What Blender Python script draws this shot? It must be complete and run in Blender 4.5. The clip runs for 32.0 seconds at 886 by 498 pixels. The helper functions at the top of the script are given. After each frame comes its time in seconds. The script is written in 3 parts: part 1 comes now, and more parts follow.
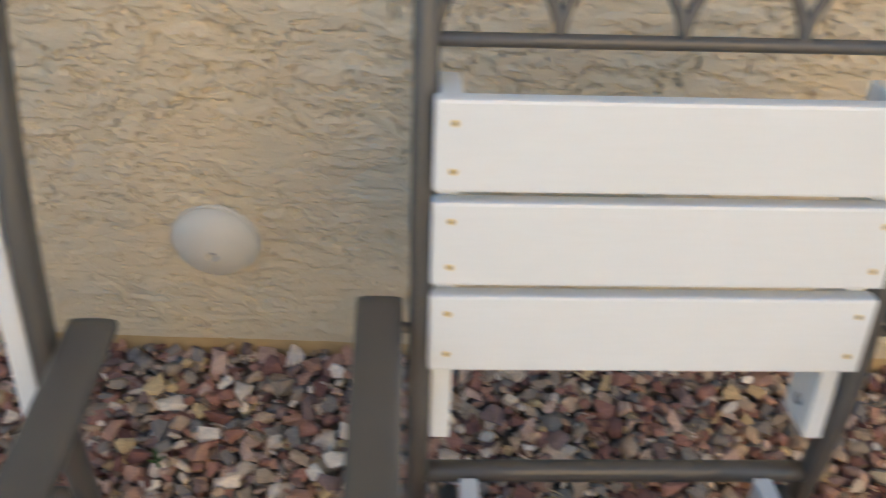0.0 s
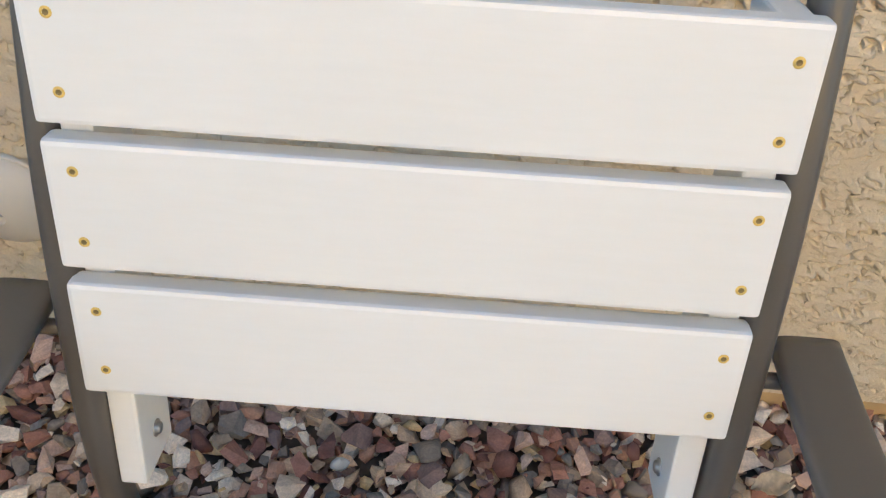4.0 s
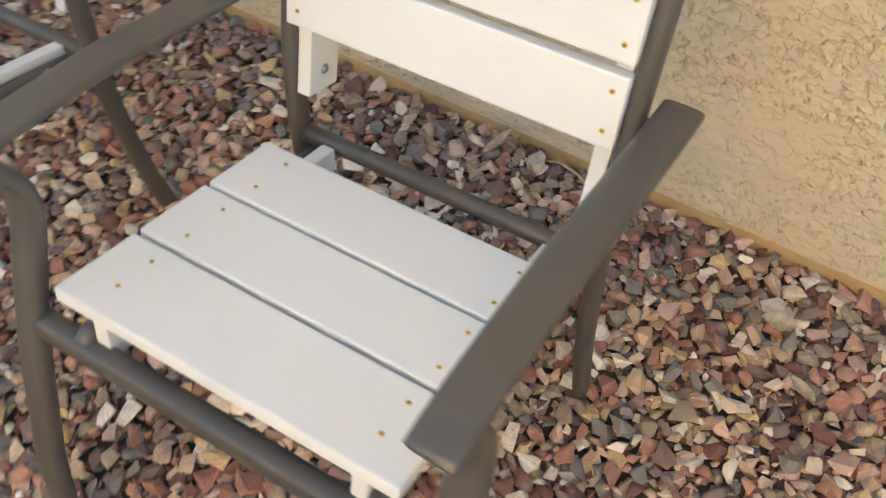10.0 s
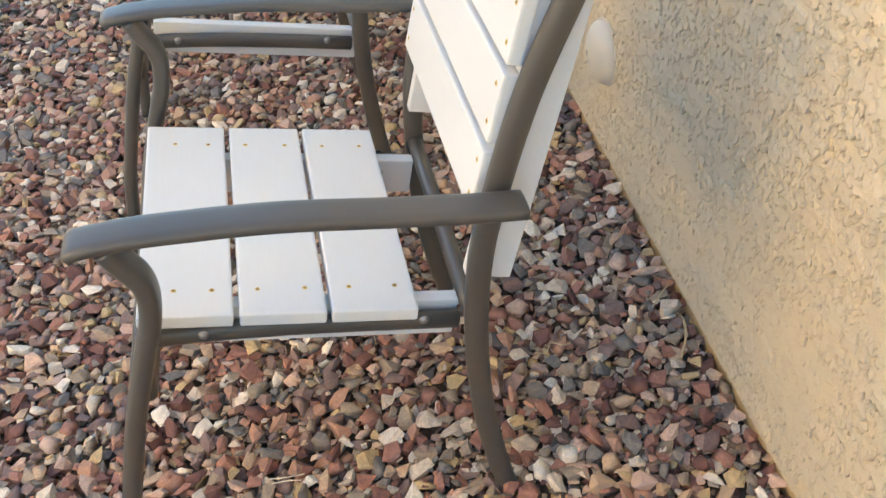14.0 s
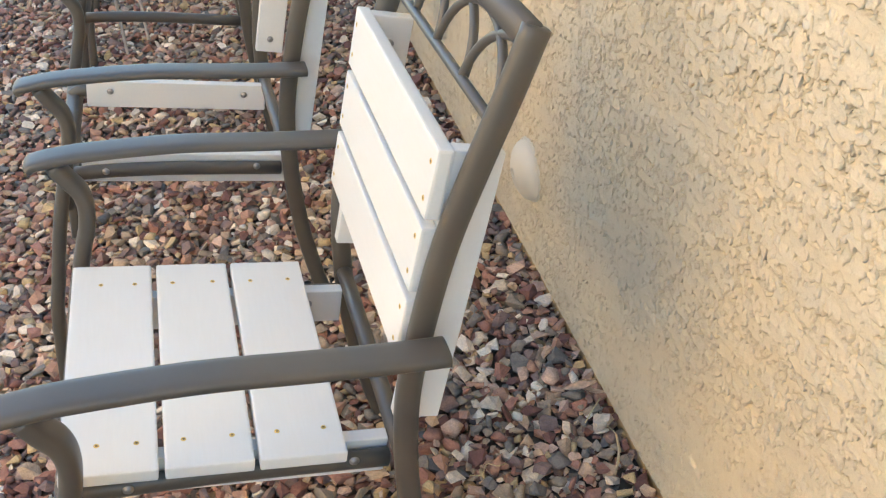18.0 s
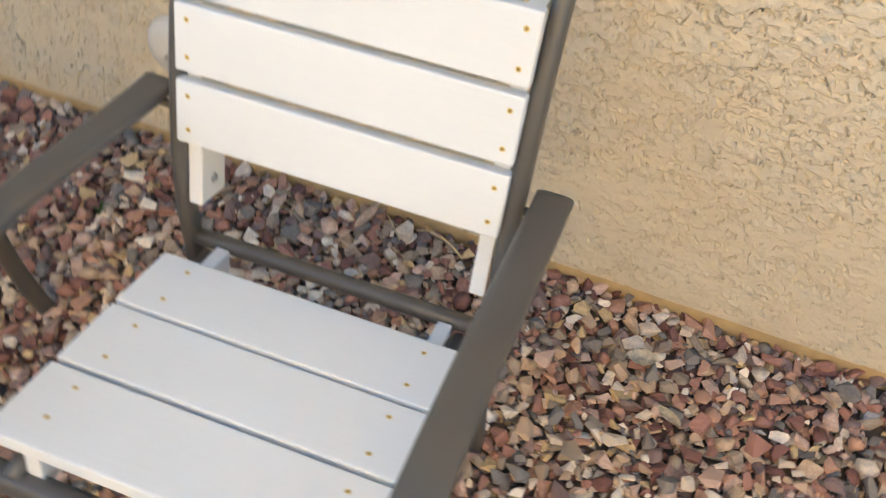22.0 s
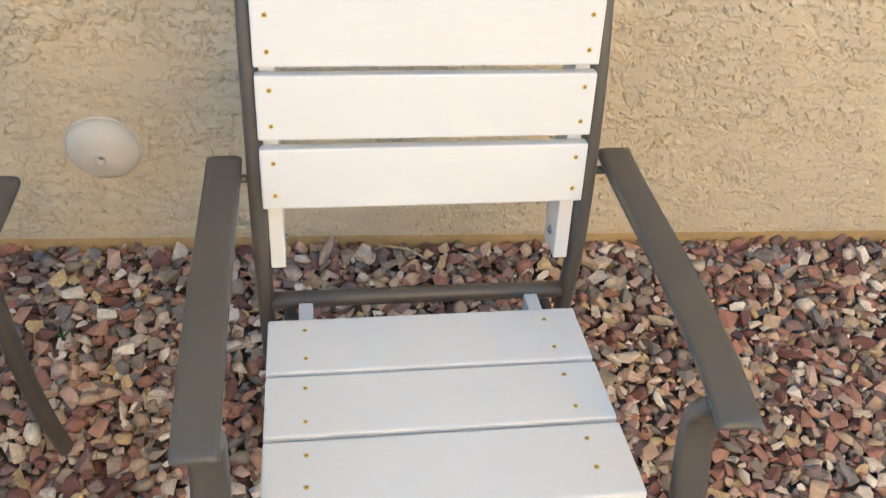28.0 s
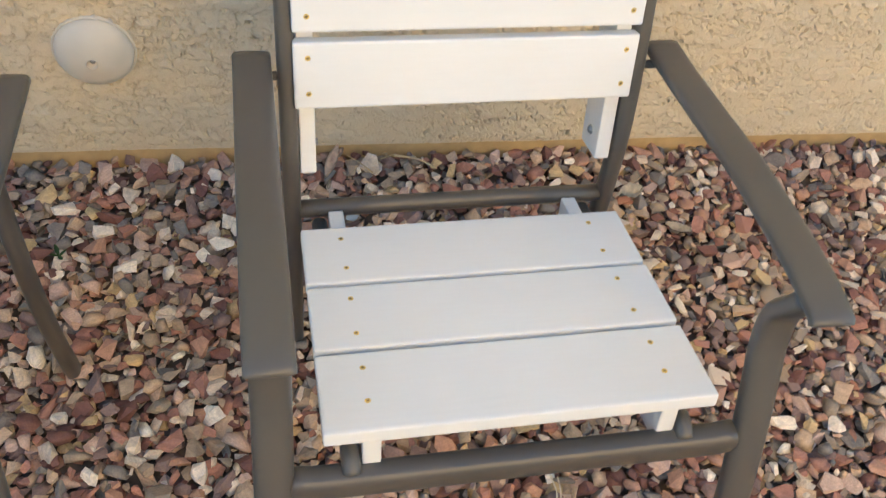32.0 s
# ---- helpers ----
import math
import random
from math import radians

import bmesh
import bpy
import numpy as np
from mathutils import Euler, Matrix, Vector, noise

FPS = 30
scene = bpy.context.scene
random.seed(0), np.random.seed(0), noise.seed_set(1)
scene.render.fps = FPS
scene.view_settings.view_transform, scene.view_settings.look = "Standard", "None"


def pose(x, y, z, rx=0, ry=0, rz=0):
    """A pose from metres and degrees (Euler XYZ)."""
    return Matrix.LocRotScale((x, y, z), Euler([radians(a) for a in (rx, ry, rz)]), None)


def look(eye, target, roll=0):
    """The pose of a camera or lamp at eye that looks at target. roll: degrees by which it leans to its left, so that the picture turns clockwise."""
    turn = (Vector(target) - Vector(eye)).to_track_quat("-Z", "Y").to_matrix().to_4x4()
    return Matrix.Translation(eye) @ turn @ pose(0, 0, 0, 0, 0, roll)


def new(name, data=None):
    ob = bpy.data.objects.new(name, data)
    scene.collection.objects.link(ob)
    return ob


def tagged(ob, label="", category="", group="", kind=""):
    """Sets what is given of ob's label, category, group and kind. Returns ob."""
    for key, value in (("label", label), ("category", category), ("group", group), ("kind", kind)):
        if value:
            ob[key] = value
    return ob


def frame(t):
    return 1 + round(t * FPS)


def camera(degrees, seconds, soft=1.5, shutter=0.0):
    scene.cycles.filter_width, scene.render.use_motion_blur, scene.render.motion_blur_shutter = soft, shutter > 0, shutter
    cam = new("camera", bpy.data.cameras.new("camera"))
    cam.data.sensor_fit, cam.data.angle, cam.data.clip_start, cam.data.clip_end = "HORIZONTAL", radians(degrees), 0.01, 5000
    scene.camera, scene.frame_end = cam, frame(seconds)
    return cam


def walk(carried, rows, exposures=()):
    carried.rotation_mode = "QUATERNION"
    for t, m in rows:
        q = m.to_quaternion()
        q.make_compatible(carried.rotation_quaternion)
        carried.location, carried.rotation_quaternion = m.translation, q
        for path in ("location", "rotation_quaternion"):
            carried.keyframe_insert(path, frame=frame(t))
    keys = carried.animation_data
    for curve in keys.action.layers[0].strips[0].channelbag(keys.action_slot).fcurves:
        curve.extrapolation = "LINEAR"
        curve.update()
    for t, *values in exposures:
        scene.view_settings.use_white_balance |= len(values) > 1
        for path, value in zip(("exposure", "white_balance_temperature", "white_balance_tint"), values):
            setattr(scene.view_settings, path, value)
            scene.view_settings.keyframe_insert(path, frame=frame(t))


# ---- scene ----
cam = camera(51.42, 32.0, soft=1.25, shutter=0.5)
# seconds, eye, target, roll
PATH = [
    (0, -0.1940, -1.0261, 1.2924, -0.1727, -0.3211, 0.5835, 3.15),
    (0.5, -0.0418, -1.0663, 1.3115, 0.0355, -0.3640, 0.6038, 6.05),
    (1, 0.0523, -1.0428, 1.2954, 0.0871, -0.3284, 0.5965, 5.82),
    (1.5, 0.1089, -0.9224, 1.2436, 0.0391, -0.2094, 0.5459, 3.86),
    (2, 0.0970, -0.8289, 1.1426, 0.0403, -0.1371, 0.4227, 4.42),
    (2.5, 0.0793, -0.8078, 1.0745, 0.0437, -0.1156, 0.3538, 6.98),
    (4.5, 0.0866, -0.8037, 1.0903, 0.0378, -0.1114, 0.3704, 1.86),
    (5, 0.0955, -0.8305, 1.1113, 0.0408, -0.1661, 0.3660, 2.30),
    (5.5, 0.1112, -0.9273, 1.1567, 0.0380, -0.3470, 0.3456, 0.09),
    (6, 0.1228, -1.1360, 1.1779, 0.0791, -0.5628, 0.3596, 1.04),
    (6.5, 0.1210, -1.2337, 1.1976, 0.0820, -0.6965, 0.3551, 0.22),
    (7, 0.1236, -1.2428, 1.1930, 0.0889, -0.7174, 0.3429, 1.16),
    (7.5, 0.1299, -1.2377, 1.1882, 0.1026, -0.7190, 0.3337, 1.82),
    (8, 0.1329, -1.2300, 1.1982, 0.1021, -0.7076, 0.3461, 1.36),
    (8.5, 0.1392, -1.2211, 1.2185, 0.1047, -0.6681, 0.3860, 1.37),
    (9, 0.1639, -1.2216, 1.2998, 0.1141, -0.5848, 0.5305, 2.56),
    (9.5, 0.2641, -1.1975, 1.2969, 0.0915, -0.6075, 0.5081, -0.33),
    (10, 0.5050, -1.1161, 1.2685, 0.1508, -0.6109, 0.4816, -2.01),
    (10.2, 0.6222, -1.1235, 1.2868, 0.2064, -0.6010, 0.5424, -1.75),
    (10.5, 0.7983, -1.1284, 1.2848, 0.3602, -0.6329, 0.5348, 5.08),
    (10.8, 0.9347, -1.0296, 1.2834, 0.3757, -0.6151, 0.5653, 1.70),
    (11, 0.9908, -0.9530, 1.2507, 0.3842, -0.5971, 0.5398, 2.61),
    (11.2, 1.0464, -0.8936, 1.2459, 0.4402, -0.5686, 0.5200, 3.42),
    (11.5, 1.1611, -0.8576, 1.3103, 0.4776, -0.4894, 0.6800, 3.74),
    (12, 1.2140, -0.6944, 1.3756, 0.4176, -0.4143, 0.8396, -2.06),
    (12.5, 1.1467, -0.5509, 1.3464, 0.3336, -0.3863, 0.7881, -6.16),
    (13, 1.1112, -0.5279, 1.3492, 0.2971, -0.3814, 0.7873, -7.06),
    (13.5, 1.1215, -0.5495, 1.2918, 0.3288, -0.4457, 0.6910, -6.60),
    (14, 1.1241, -0.5718, 1.2473, 0.3724, -0.4896, 0.5930, -5.93),
    (14.5, 1.1328, -0.5791, 1.2435, 0.3855, -0.5031, 0.5833, -6.43),
    (16.5, 1.1391, -0.5882, 1.2737, 0.4094, -0.5074, 0.5947, -5.13),
    (17, 1.1275, -0.5706, 1.2789, 0.3722, -0.4682, 0.6315, -4.63),
    (17.5, 1.0967, -0.5396, 1.3070, 0.3176, -0.3956, 0.6968, -4.31),
    (18, 1.0944, -0.5332, 1.3191, 0.3035, -0.3771, 0.7274, -4.68),
    (18.5, 1.0985, -0.5378, 1.3208, 0.3054, -0.3863, 0.7308, -4.83),
    (19, 1.1111, -0.5834, 1.3129, 0.3291, -0.4410, 0.7060, -3.47),
    (19.5, 1.0857, -0.6428, 1.3030, 0.3439, -0.4969, 0.6485, -2.95),
    (20, 0.9875, -0.7696, 1.3216, 0.3597, -0.5037, 0.5900, -1.23),
    (20.5, 0.8882, -0.8267, 1.3280, 0.3352, -0.4678, 0.5761, -1.09),
    (21, 0.7227, -0.8329, 1.3151, 0.2657, -0.4389, 0.5177, -5.01),
    (21.5, 0.5567, -0.9429, 1.3231, 0.1888, -0.4705, 0.5222, 0.33),
    (22, 0.4396, -1.1652, 1.3878, 0.2283, -0.5509, 0.6276, 4.37),
    (22.5, 0.2672, -1.2395, 1.4071, 0.0808, -0.5732, 0.6851, -1.20),
    (23, 0.1453, -1.3012, 1.4320, 0.0675, -0.6151, 0.7086, -0.45),
    (23.5, 0.0530, -1.4338, 1.4590, 0.0458, -0.7002, 0.7795, 2.72),
    (24, 0.0206, -1.4106, 1.4408, 0.0814, -0.6930, 0.7469, 3.13),
    (24.5, -0.0052, -1.3268, 1.4029, 0.0432, -0.6458, 0.6722, 3.16),
    (26.5, -0.0938, -1.3611, 1.4263, -0.0169, -0.6640, 0.7134, 4.73),
    (27, -0.0896, -1.3561, 1.4274, 0.0050, -0.6533, 0.7224, 4.95),
    (27.3, -0.0846, -1.3460, 1.4619, 0.0199, -0.6130, 0.7897, 3.99),
    (27.5, -0.0808, -1.3558, 1.4510, 0.0227, -0.6274, 0.7737, 4.29),
    (28, -0.0816, -1.3638, 1.4275, 0.0292, -0.6828, 0.7036, 6.04),
    (28.5, -0.0855, -1.3749, 1.4200, 0.0123, -0.6994, 0.6891, 5.86),
    (29, -0.0877, -1.3834, 1.3981, 0.0129, -0.7492, 0.6315, 6.56),
    (29.5, -0.0932, -1.3720, 1.3939, 0.0158, -0.7470, 0.6208, 7.05),
    (30, -0.0986, -1.3689, 1.3951, 0.0064, -0.7428, 0.6225, 6.69),
    (30.5, -0.0947, -1.3375, 1.4076, 0.0051, -0.6886, 0.6533, 5.46),
    (31, -0.1167, -1.3055, 1.4270, 0.0126, -0.6329, 0.6985, 5.96),
    (31.5, -0.1610, -1.3208, 1.3994, -0.0094, -0.6877, 0.6403, 8.70),
    (32, -0.2000, -1.3237, 1.3489, -0.0354, -0.7128, 0.5745, 9.36),
]
walk(cam, [(t, look((a, b, c), (d, e, f), r)) for t, a, b, c, d, e, f, r in PATH],
     exposures=[(0.0, 1.92, 6910, 2), (1.0, 2.18, 6560, 2), (2.0, 2.15, 6660, 2), (5.0, 2.10, 7010, 2), (6.0, 2.67, 7310, 2),
                (7.0, 2.68, 7550, 2), (8.0, 2.71, 7710, 2), (9.0, 2.42, 7800, 2), (10.0, 2.32, 7600, 2), (11.0, 2.39, 7100, 2), (12.0, 2.45, 6730, 2),
                (13.0, 2.45, 6720, 2), (14.0, 2.54, 7200, 2), (17.0, 2.57, 7620, 2), (19.0, 2.51, 7090, 2), (20.0, 2.49, 7250, 2),
                (21.0, 2.42, 7260, 2), (22.0, 2.34, 7120, 2), (24.0, 2.29, 7020, 2), (28.0, 2.33, 7190, 2), (31.0, 2.34, 7610, 2), (32.0, 2.33, 7260, 2)])

# ---- light ----
world = bpy.data.worlds.new("sky")
scene.world = world
world.use_nodes = True
wn = world.node_tree.nodes
sky = wn.new("ShaderNodeTexSky")
sky.sky_type = "NISHITA"
sky.sun_disc = False
sky.sun_elevation = radians(21)
sky.dust_density = 0.2
sky.ozone_density = 4.0
sky.sun_rotation = radians(8)
world.node_tree.links.new(sky.outputs[0], wn["Background"].inputs[0])
wn["Background"].inputs[1].default_value = 0.14
sun = new("sun", bpy.data.lights.new("sun", "SUN"))
sun.data.energy, sun.data.angle, sun.data.color = 5.0, radians(0.5), (1.0, 0.79, 0.55)
sun.matrix_world = look((0.55, 4.0, 1.55), (0, 0, 0))


# ---- materials ----
def material(name, rough=0.5, metal=0.0):
    m = bpy.data.materials.new(name)
    m.use_nodes = True
    t = m.node_tree
    b = t.nodes["Principled BSDF"]
    b.inputs["Roughness"].default_value, b.inputs["Metallic"].default_value = rough, metal
    return m, t, b


def node(t, kind, **ins):
    n = t.nodes.new(kind)
    for k, v in ins.items():
        n.inputs[k.replace("_", " ")].default_value = v
    return n


def coords(t, scale=(1, 1, 1)):
    c = t.nodes.new("ShaderNodeTexCoord")
    mp = t.nodes.new("ShaderNodeMapping")
    mp.inputs["Scale"].default_value = scale
    t.links.new(c.outputs["Object"], mp.inputs[0])
    return mp.outputs[0]


def noise_tex(t, vec, scale, detail=4.0, rough=0.55):
    n = node(t, "ShaderNodeTexNoise", Scale=scale, Detail=detail, Roughness=rough)
    t.links.new(vec, n.inputs["Vector"])
    return n.outputs["Fac"]


def ramp(t, fac, stops, constant=False):
    r = t.nodes.new("ShaderNodeValToRGB")
    r.color_ramp.interpolation = "CONSTANT" if constant else "LINEAR"
    e = r.color_ramp.elements
    while len(e) < len(stops):
        e.new(0.5)
    for el, (p, c) in zip(e, stops):
        el.position, el.color = p, (*c, 1)
    t.links.new(fac, r.inputs[0])
    return r.outputs[0]


def mix(t, fac, a, b, kind="MIX"):
    m = t.nodes.new("ShaderNodeMix")
    m.data_type, m.blend_type = "RGBA", kind
    for s, v in ((m.inputs[0], fac), (m.inputs[6], a), (m.inputs[7], b)):
        if isinstance(v, (int, float)):
            s.default_value = v
        elif isinstance(v, tuple):
            s.default_value = (*v, 1)
        else:
            t.links.new(v, s)
    return m.outputs[2]


def bump(t, b, height, strength, dist):
    n = node(t, "ShaderNodeBump", Strength=strength, Distance=dist)
    t.links.new(height, n.inputs["Height"])
    t.links.new(n.outputs[0], b.inputs["Normal"])


def mat_powder():
    m, t, b = material("bronze_powder_coat", 0.42)
    v = coords(t)
    big, fine = noise_tex(t, v, 9, 3), noise_tex(t, v, 900, 2)
    t.links.new(ramp(t, big, [(0.3, (0.076, 0.067, 0.057)), (0.7, (0.090, 0.080, 0.069))]), b.inputs["Base Color"])
    t.links.new(ramp(t, big, [(0.3, (0.36, 0.36, 0.36)), (0.7, (0.45, 0.45, 0.45))]), b.inputs["Roughness"])
    b.inputs["Coat Weight"].default_value, b.inputs["Coat Roughness"].default_value = 0.3, 0.42
    bump(t, b, fine, 0.18, 0.0006)
    return m


def mat_white():
    m, t, b = material("white_painted_board", 0.42)
    v = coords(t, (6, 60, 60))
    grain, blot = noise_tex(t, v, 3.0, 5, 0.6), noise_tex(t, coords(t), 7, 3)
    base = ramp(t, grain, [(0.3, (0.71, 0.71, 0.695)), (0.7, (0.735, 0.735, 0.725))])
    t.links.new(mix(t, 0.25, base, ramp(t, blot, [(0.35, (0.69, 0.68, 0.66)), (0.65, (0.75, 0.75, 0.75))])), b.inputs["Base Color"])
    t.links.new(ramp(t, blot, [(0.3, (0.36, 0.36, 0.36)), (0.7, (0.5, 0.5, 0.5))]), b.inputs["Roughness"])
    bump(t, b, grain, 0.05, 0.001)
    return m


def mat_plain(name, color, rough, metal=0.0, spread=0.12, scale=40):
    m, t, b = material(name, rough, metal)
    n = noise_tex(t, coords(t), scale, 4)
    lo, hi = tuple(c * (1 - spread) for c in color), tuple(min(1, c * (1 + spread)) for c in color)
    t.links.new(ramp(t, n, [(0.3, lo), (0.7, hi)]), b.inputs["Base Color"])
    bump(t, b, n, 0.15, 0.001)
    return m


def mat_stucco():
    m, t, b = material("tan_stucco", 0.9)
    v = coords(t)
    big, mid, fine = noise_tex(t, v, 1.6, 3), noise_tex(t, v, 14, 4), noise_tex(t, v, 420, 3, 0.7)
    base = ramp(t, big, [(0.3, (0.604, 0.511, 0.371)), (0.7, (0.667, 0.570, 0.425))])
    base = mix(t, 0.45, base, ramp(t, mid, [(0.3, (0.572, 0.478, 0.349)), (0.7, (0.688, 0.591, 0.441))]))
    t.links.new(mix(t, 0.3, base, ramp(t, fine, [(0.35, (0.525, 0.430, 0.300)), (0.6, (0.693, 0.602, 0.447))])), b.inputs["Base Color"])
    lips = None
    for scale, shift, lo, hi in (((22, 1, 54), 0.0, 0.012, 0.030), ((44, 1, 84), 3.7, 0.020, 0.040)):
        w = coords(t, scale)
        w.node.inputs["Location"].default_value = (shift, shift, 0)
        off = t.nodes.new("ShaderNodeMath")
        off.operation = "SUBTRACT"
        off.inputs[1].default_value = 0.5
        t.links.new(noise_tex(t, w, 1.0, 3, 0.5), off.inputs[0])
        size = t.nodes.new("ShaderNodeMath")
        size.operation = "ABSOLUTE"
        t.links.new(off.outputs[0], size.inputs[0])
        line = ramp(t, size.outputs[0], [(lo, (0, 0, 0)), (hi, (1, 1, 1))])
        w = coords(t, (scale[0] * 0.8, 1, scale[2] * 0.6))
        w.node.inputs["Location"].default_value = (shift + 9.1, 0, 2.2)
        gap = ramp(t, noise_tex(t, w, 1.0, 2, 0.5), [(0.50, (1, 1, 1)), (0.55, (0, 0, 0))])
        line = mix(t, 1.0, line, gap, "LIGHTEN")
        lips = line if lips is None else mix(t, 1.0, lips, line, "DARKEN")
    rough = node(t, "ShaderNodeBump", Strength=0.5, Distance=0.0015)
    t.links.new(fine, rough.inputs["Height"])
    ledge = node(t, "ShaderNodeBump", Strength=0.5, Distance=0.0010)
    t.links.new(lips, ledge.inputs["Height"])
    t.links.new(rough.outputs[0], ledge.inputs["Normal"])
    t.links.new(ledge.outputs[0], b.inputs["Normal"])
    return m


STONES = [(0.0, (0.197, 0.090, 0.075)), (0.11, (0.388, 0.193, 0.147)), (0.23, (0.253, 0.173, 0.156)), (0.34, (0.476, 0.274, 0.195)),
          (0.44, (0.353, 0.281, 0.214)), (0.55, (0.550, 0.399, 0.280)), (0.64, (0.237, 0.213, 0.194)), (0.73, (0.596, 0.424, 0.343)),
          (0.81, (0.586, 0.433, 0.240)), (0.86, (0.687, 0.581, 0.470)), (0.94, (0.848, 0.758, 0.649))]


def mat_stone(name, per_island):
    m, t, b = material(name, 0.75)
    if per_island:
        rnd = t.nodes.new("ShaderNodeNewGeometry").outputs["Random Per Island"]
    else:
        rnd = t.nodes.new("ShaderNodeObjectInfo").outputs["Random"]
    v = coords(t)
    base = ramp(t, rnd, STONES, True)
    mott = noise_tex(t, v, 60, 5, 0.65)
    fine = noise_tex(t, v, 320, 4, 0.7)
    band = noise_tex(t, coords(t, (30, 55, 420)), 1.0, 3, 0.6)
    base = mix(t, 0.35, base, mix(t, 1.0, base, ramp(t, mott, [(0.3, (0.50, 0.46, 0.45)), (0.55, (1.0, 0.97, 0.93)), (0.75, (1.4, 1.3, 1.2))]), "MULTIPLY"))
    base = mix(t, 0.35, base, mix(t, 1.0, base, ramp(t, fine, [(0.35, (0.55, 0.53, 0.52)), (0.65, (1.35, 1.3, 1.25))]), "MULTIPLY"))
    base = mix(t, 0.30, base, mix(t, 1.0, base, ramp(t, band, [(0.40, (0.66, 0.60, 0.58)), (0.60, (1.28, 1.24, 1.18))]), "MULTIPLY"))
    t.links.new(base, b.inputs["Base Color"])
    bump(t, b, fine, 0.3, 0.0015)
    return m


POWDER, WHITE, STUCCO = mat_powder(), mat_white(), mat_stucco()
STONE_HEAP, STONE_ONE = mat_stone("crushed_rock_heap", True), mat_stone("crushed_rock", False)
SOIL = mat_plain("dusty_soil", (0.11, 0.080, 0.060), 0.95, 0, 0.35, 60)
CONCRETE = mat_plain("pale_concrete", (0.46, 0.46, 0.45), 0.85, 0, 0.10, 25)
CREAM = mat_plain("cream_paint", (0.82, 0.66, 0.44), 0.8, 0, 0.05, 3)
FOOTING = mat_plain("painted_footing", (0.50, 0.355, 0.185), 0.85, 0, 0.12, 30)
DOME = mat_plain("painted_plastic", (0.59, 0.55, 0.485), 0.5, 0, 0.04, 12)
PUTTY = mat_plain("amber_putty", (0.66, 0.46, 0.13), 0.6, 0, 0.2, 300)
BRASS = mat_plain("brass_screw", (0.22, 0.15, 0.055), 0.5, 0.3, 0.2, 400)
STEEL = mat_plain("zinc_steel", (0.36, 0.36, 0.37), 0.42, 0.9, 0.15, 200)


# ---- mesh helpers ----
def mesh_of(name, bm, mats, smooth=False):
    bmesh.ops.recalc_face_normals(bm, faces=bm.faces)
    me = bpy.data.meshes.new(name)
    bm.to_mesh(me)
    bm.free()
    for m in mats if isinstance(mats, (list, tuple)) else [mats]:
        me.materials.append(m)
    if smooth:
        me.shade_smooth()
    return me


def part(name, data, parent, label="", m=None):
    ob = new(name, data)
    ob.parent = parent
    if m is not None:
        ob.matrix_basis = m
    if label:
        ob["label"] = label
    return ob


def spline(points, n=8):
    """Catmull-Rom through the points."""
    p = [Vector(q) for q in points]
    p = [2 * p[0] - p[1]] + p + [2 * p[-1] - p[-2]]
    out = []
    for i in range(1, len(p) - 2):
        for k in range(n):
            s = k / n
            a, b, c, d = p[i - 1], p[i], p[i + 1], p[i + 2]
            out.append(0.5 * (2 * b + (c - a) * s + (2 * a - 5 * b + 4 * c - d) * s * s + (3 * b - a - 3 * c + d) * s ** 3))
    return out + [p[-2]]


def oval(w, h, n=20, power=2.0):
    """A closed section w wide and h high; power above 2 squares it."""
    out = []
    for i in range(n):
        a = 2 * math.pi * i / n
        c, s = math.cos(a), math.sin(a)
        out.append((math.copysign(abs(c) ** (2 / power), c) * w / 2, math.copysign(abs(s) ** (2 / power), s) * h / 2))
    return out


def sweep(points, section, side, taper=0.0):
    """A bar along the points; side is the direction of the section's width."""
    bm = bmesh.new()
    side = Vector(side).normalized()
    rings = []
    n = len(points)
    for i, p in enumerate(points):
        d = (points[min(i + 1, n - 1)] - points[max(i - 1, 0)]).normalized()
        s = (side - d * side.dot(d)).normalized()
        u = d.cross(s)
        rings.append([bm.verts.new(p + s * a + u * b) for a, b in section])
    k = len(section)
    for i in range(n - 1):
        for j in range(k):
            bm.faces.new((rings[i][j], rings[i][(j + 1) % k], rings[i + 1][(j + 1) % k], rings[i + 1][j]))
    for ring, d in ((rings[0], points[0] - points[1]), (rings[-1], points[-1] - points[-2])):
        d = d.normalized()
        c = sum((v.co for v in ring), Vector()) / k
        inner = [bm.verts.new(c + (v.co - c) * 0.8 + d * 0.0015) for v in ring]
        for j in range(k):
            bm.faces.new((ring[j], ring[(j + 1) % k], inner[(j + 1) % k], inner[j]))
        bm.faces.new(inner)
    return bm


def board(x0, x1, y0, y1, z0, z1, r=0.0025):
    bm = bmesh.new()
    bmesh.ops.create_cube(bm, size=1, matrix=Matrix.LocRotScale(((x0 + x1) / 2, (y0 + y1) / 2, (z0 + z1) / 2), None, (x1 - x0, y1 - y0, z1 - z0)))
    if r:
        bmesh.ops.bevel(bm, geom=list(bm.edges), offset=r, segments=2, affect="EDGES", profile=0.6)
    return bm


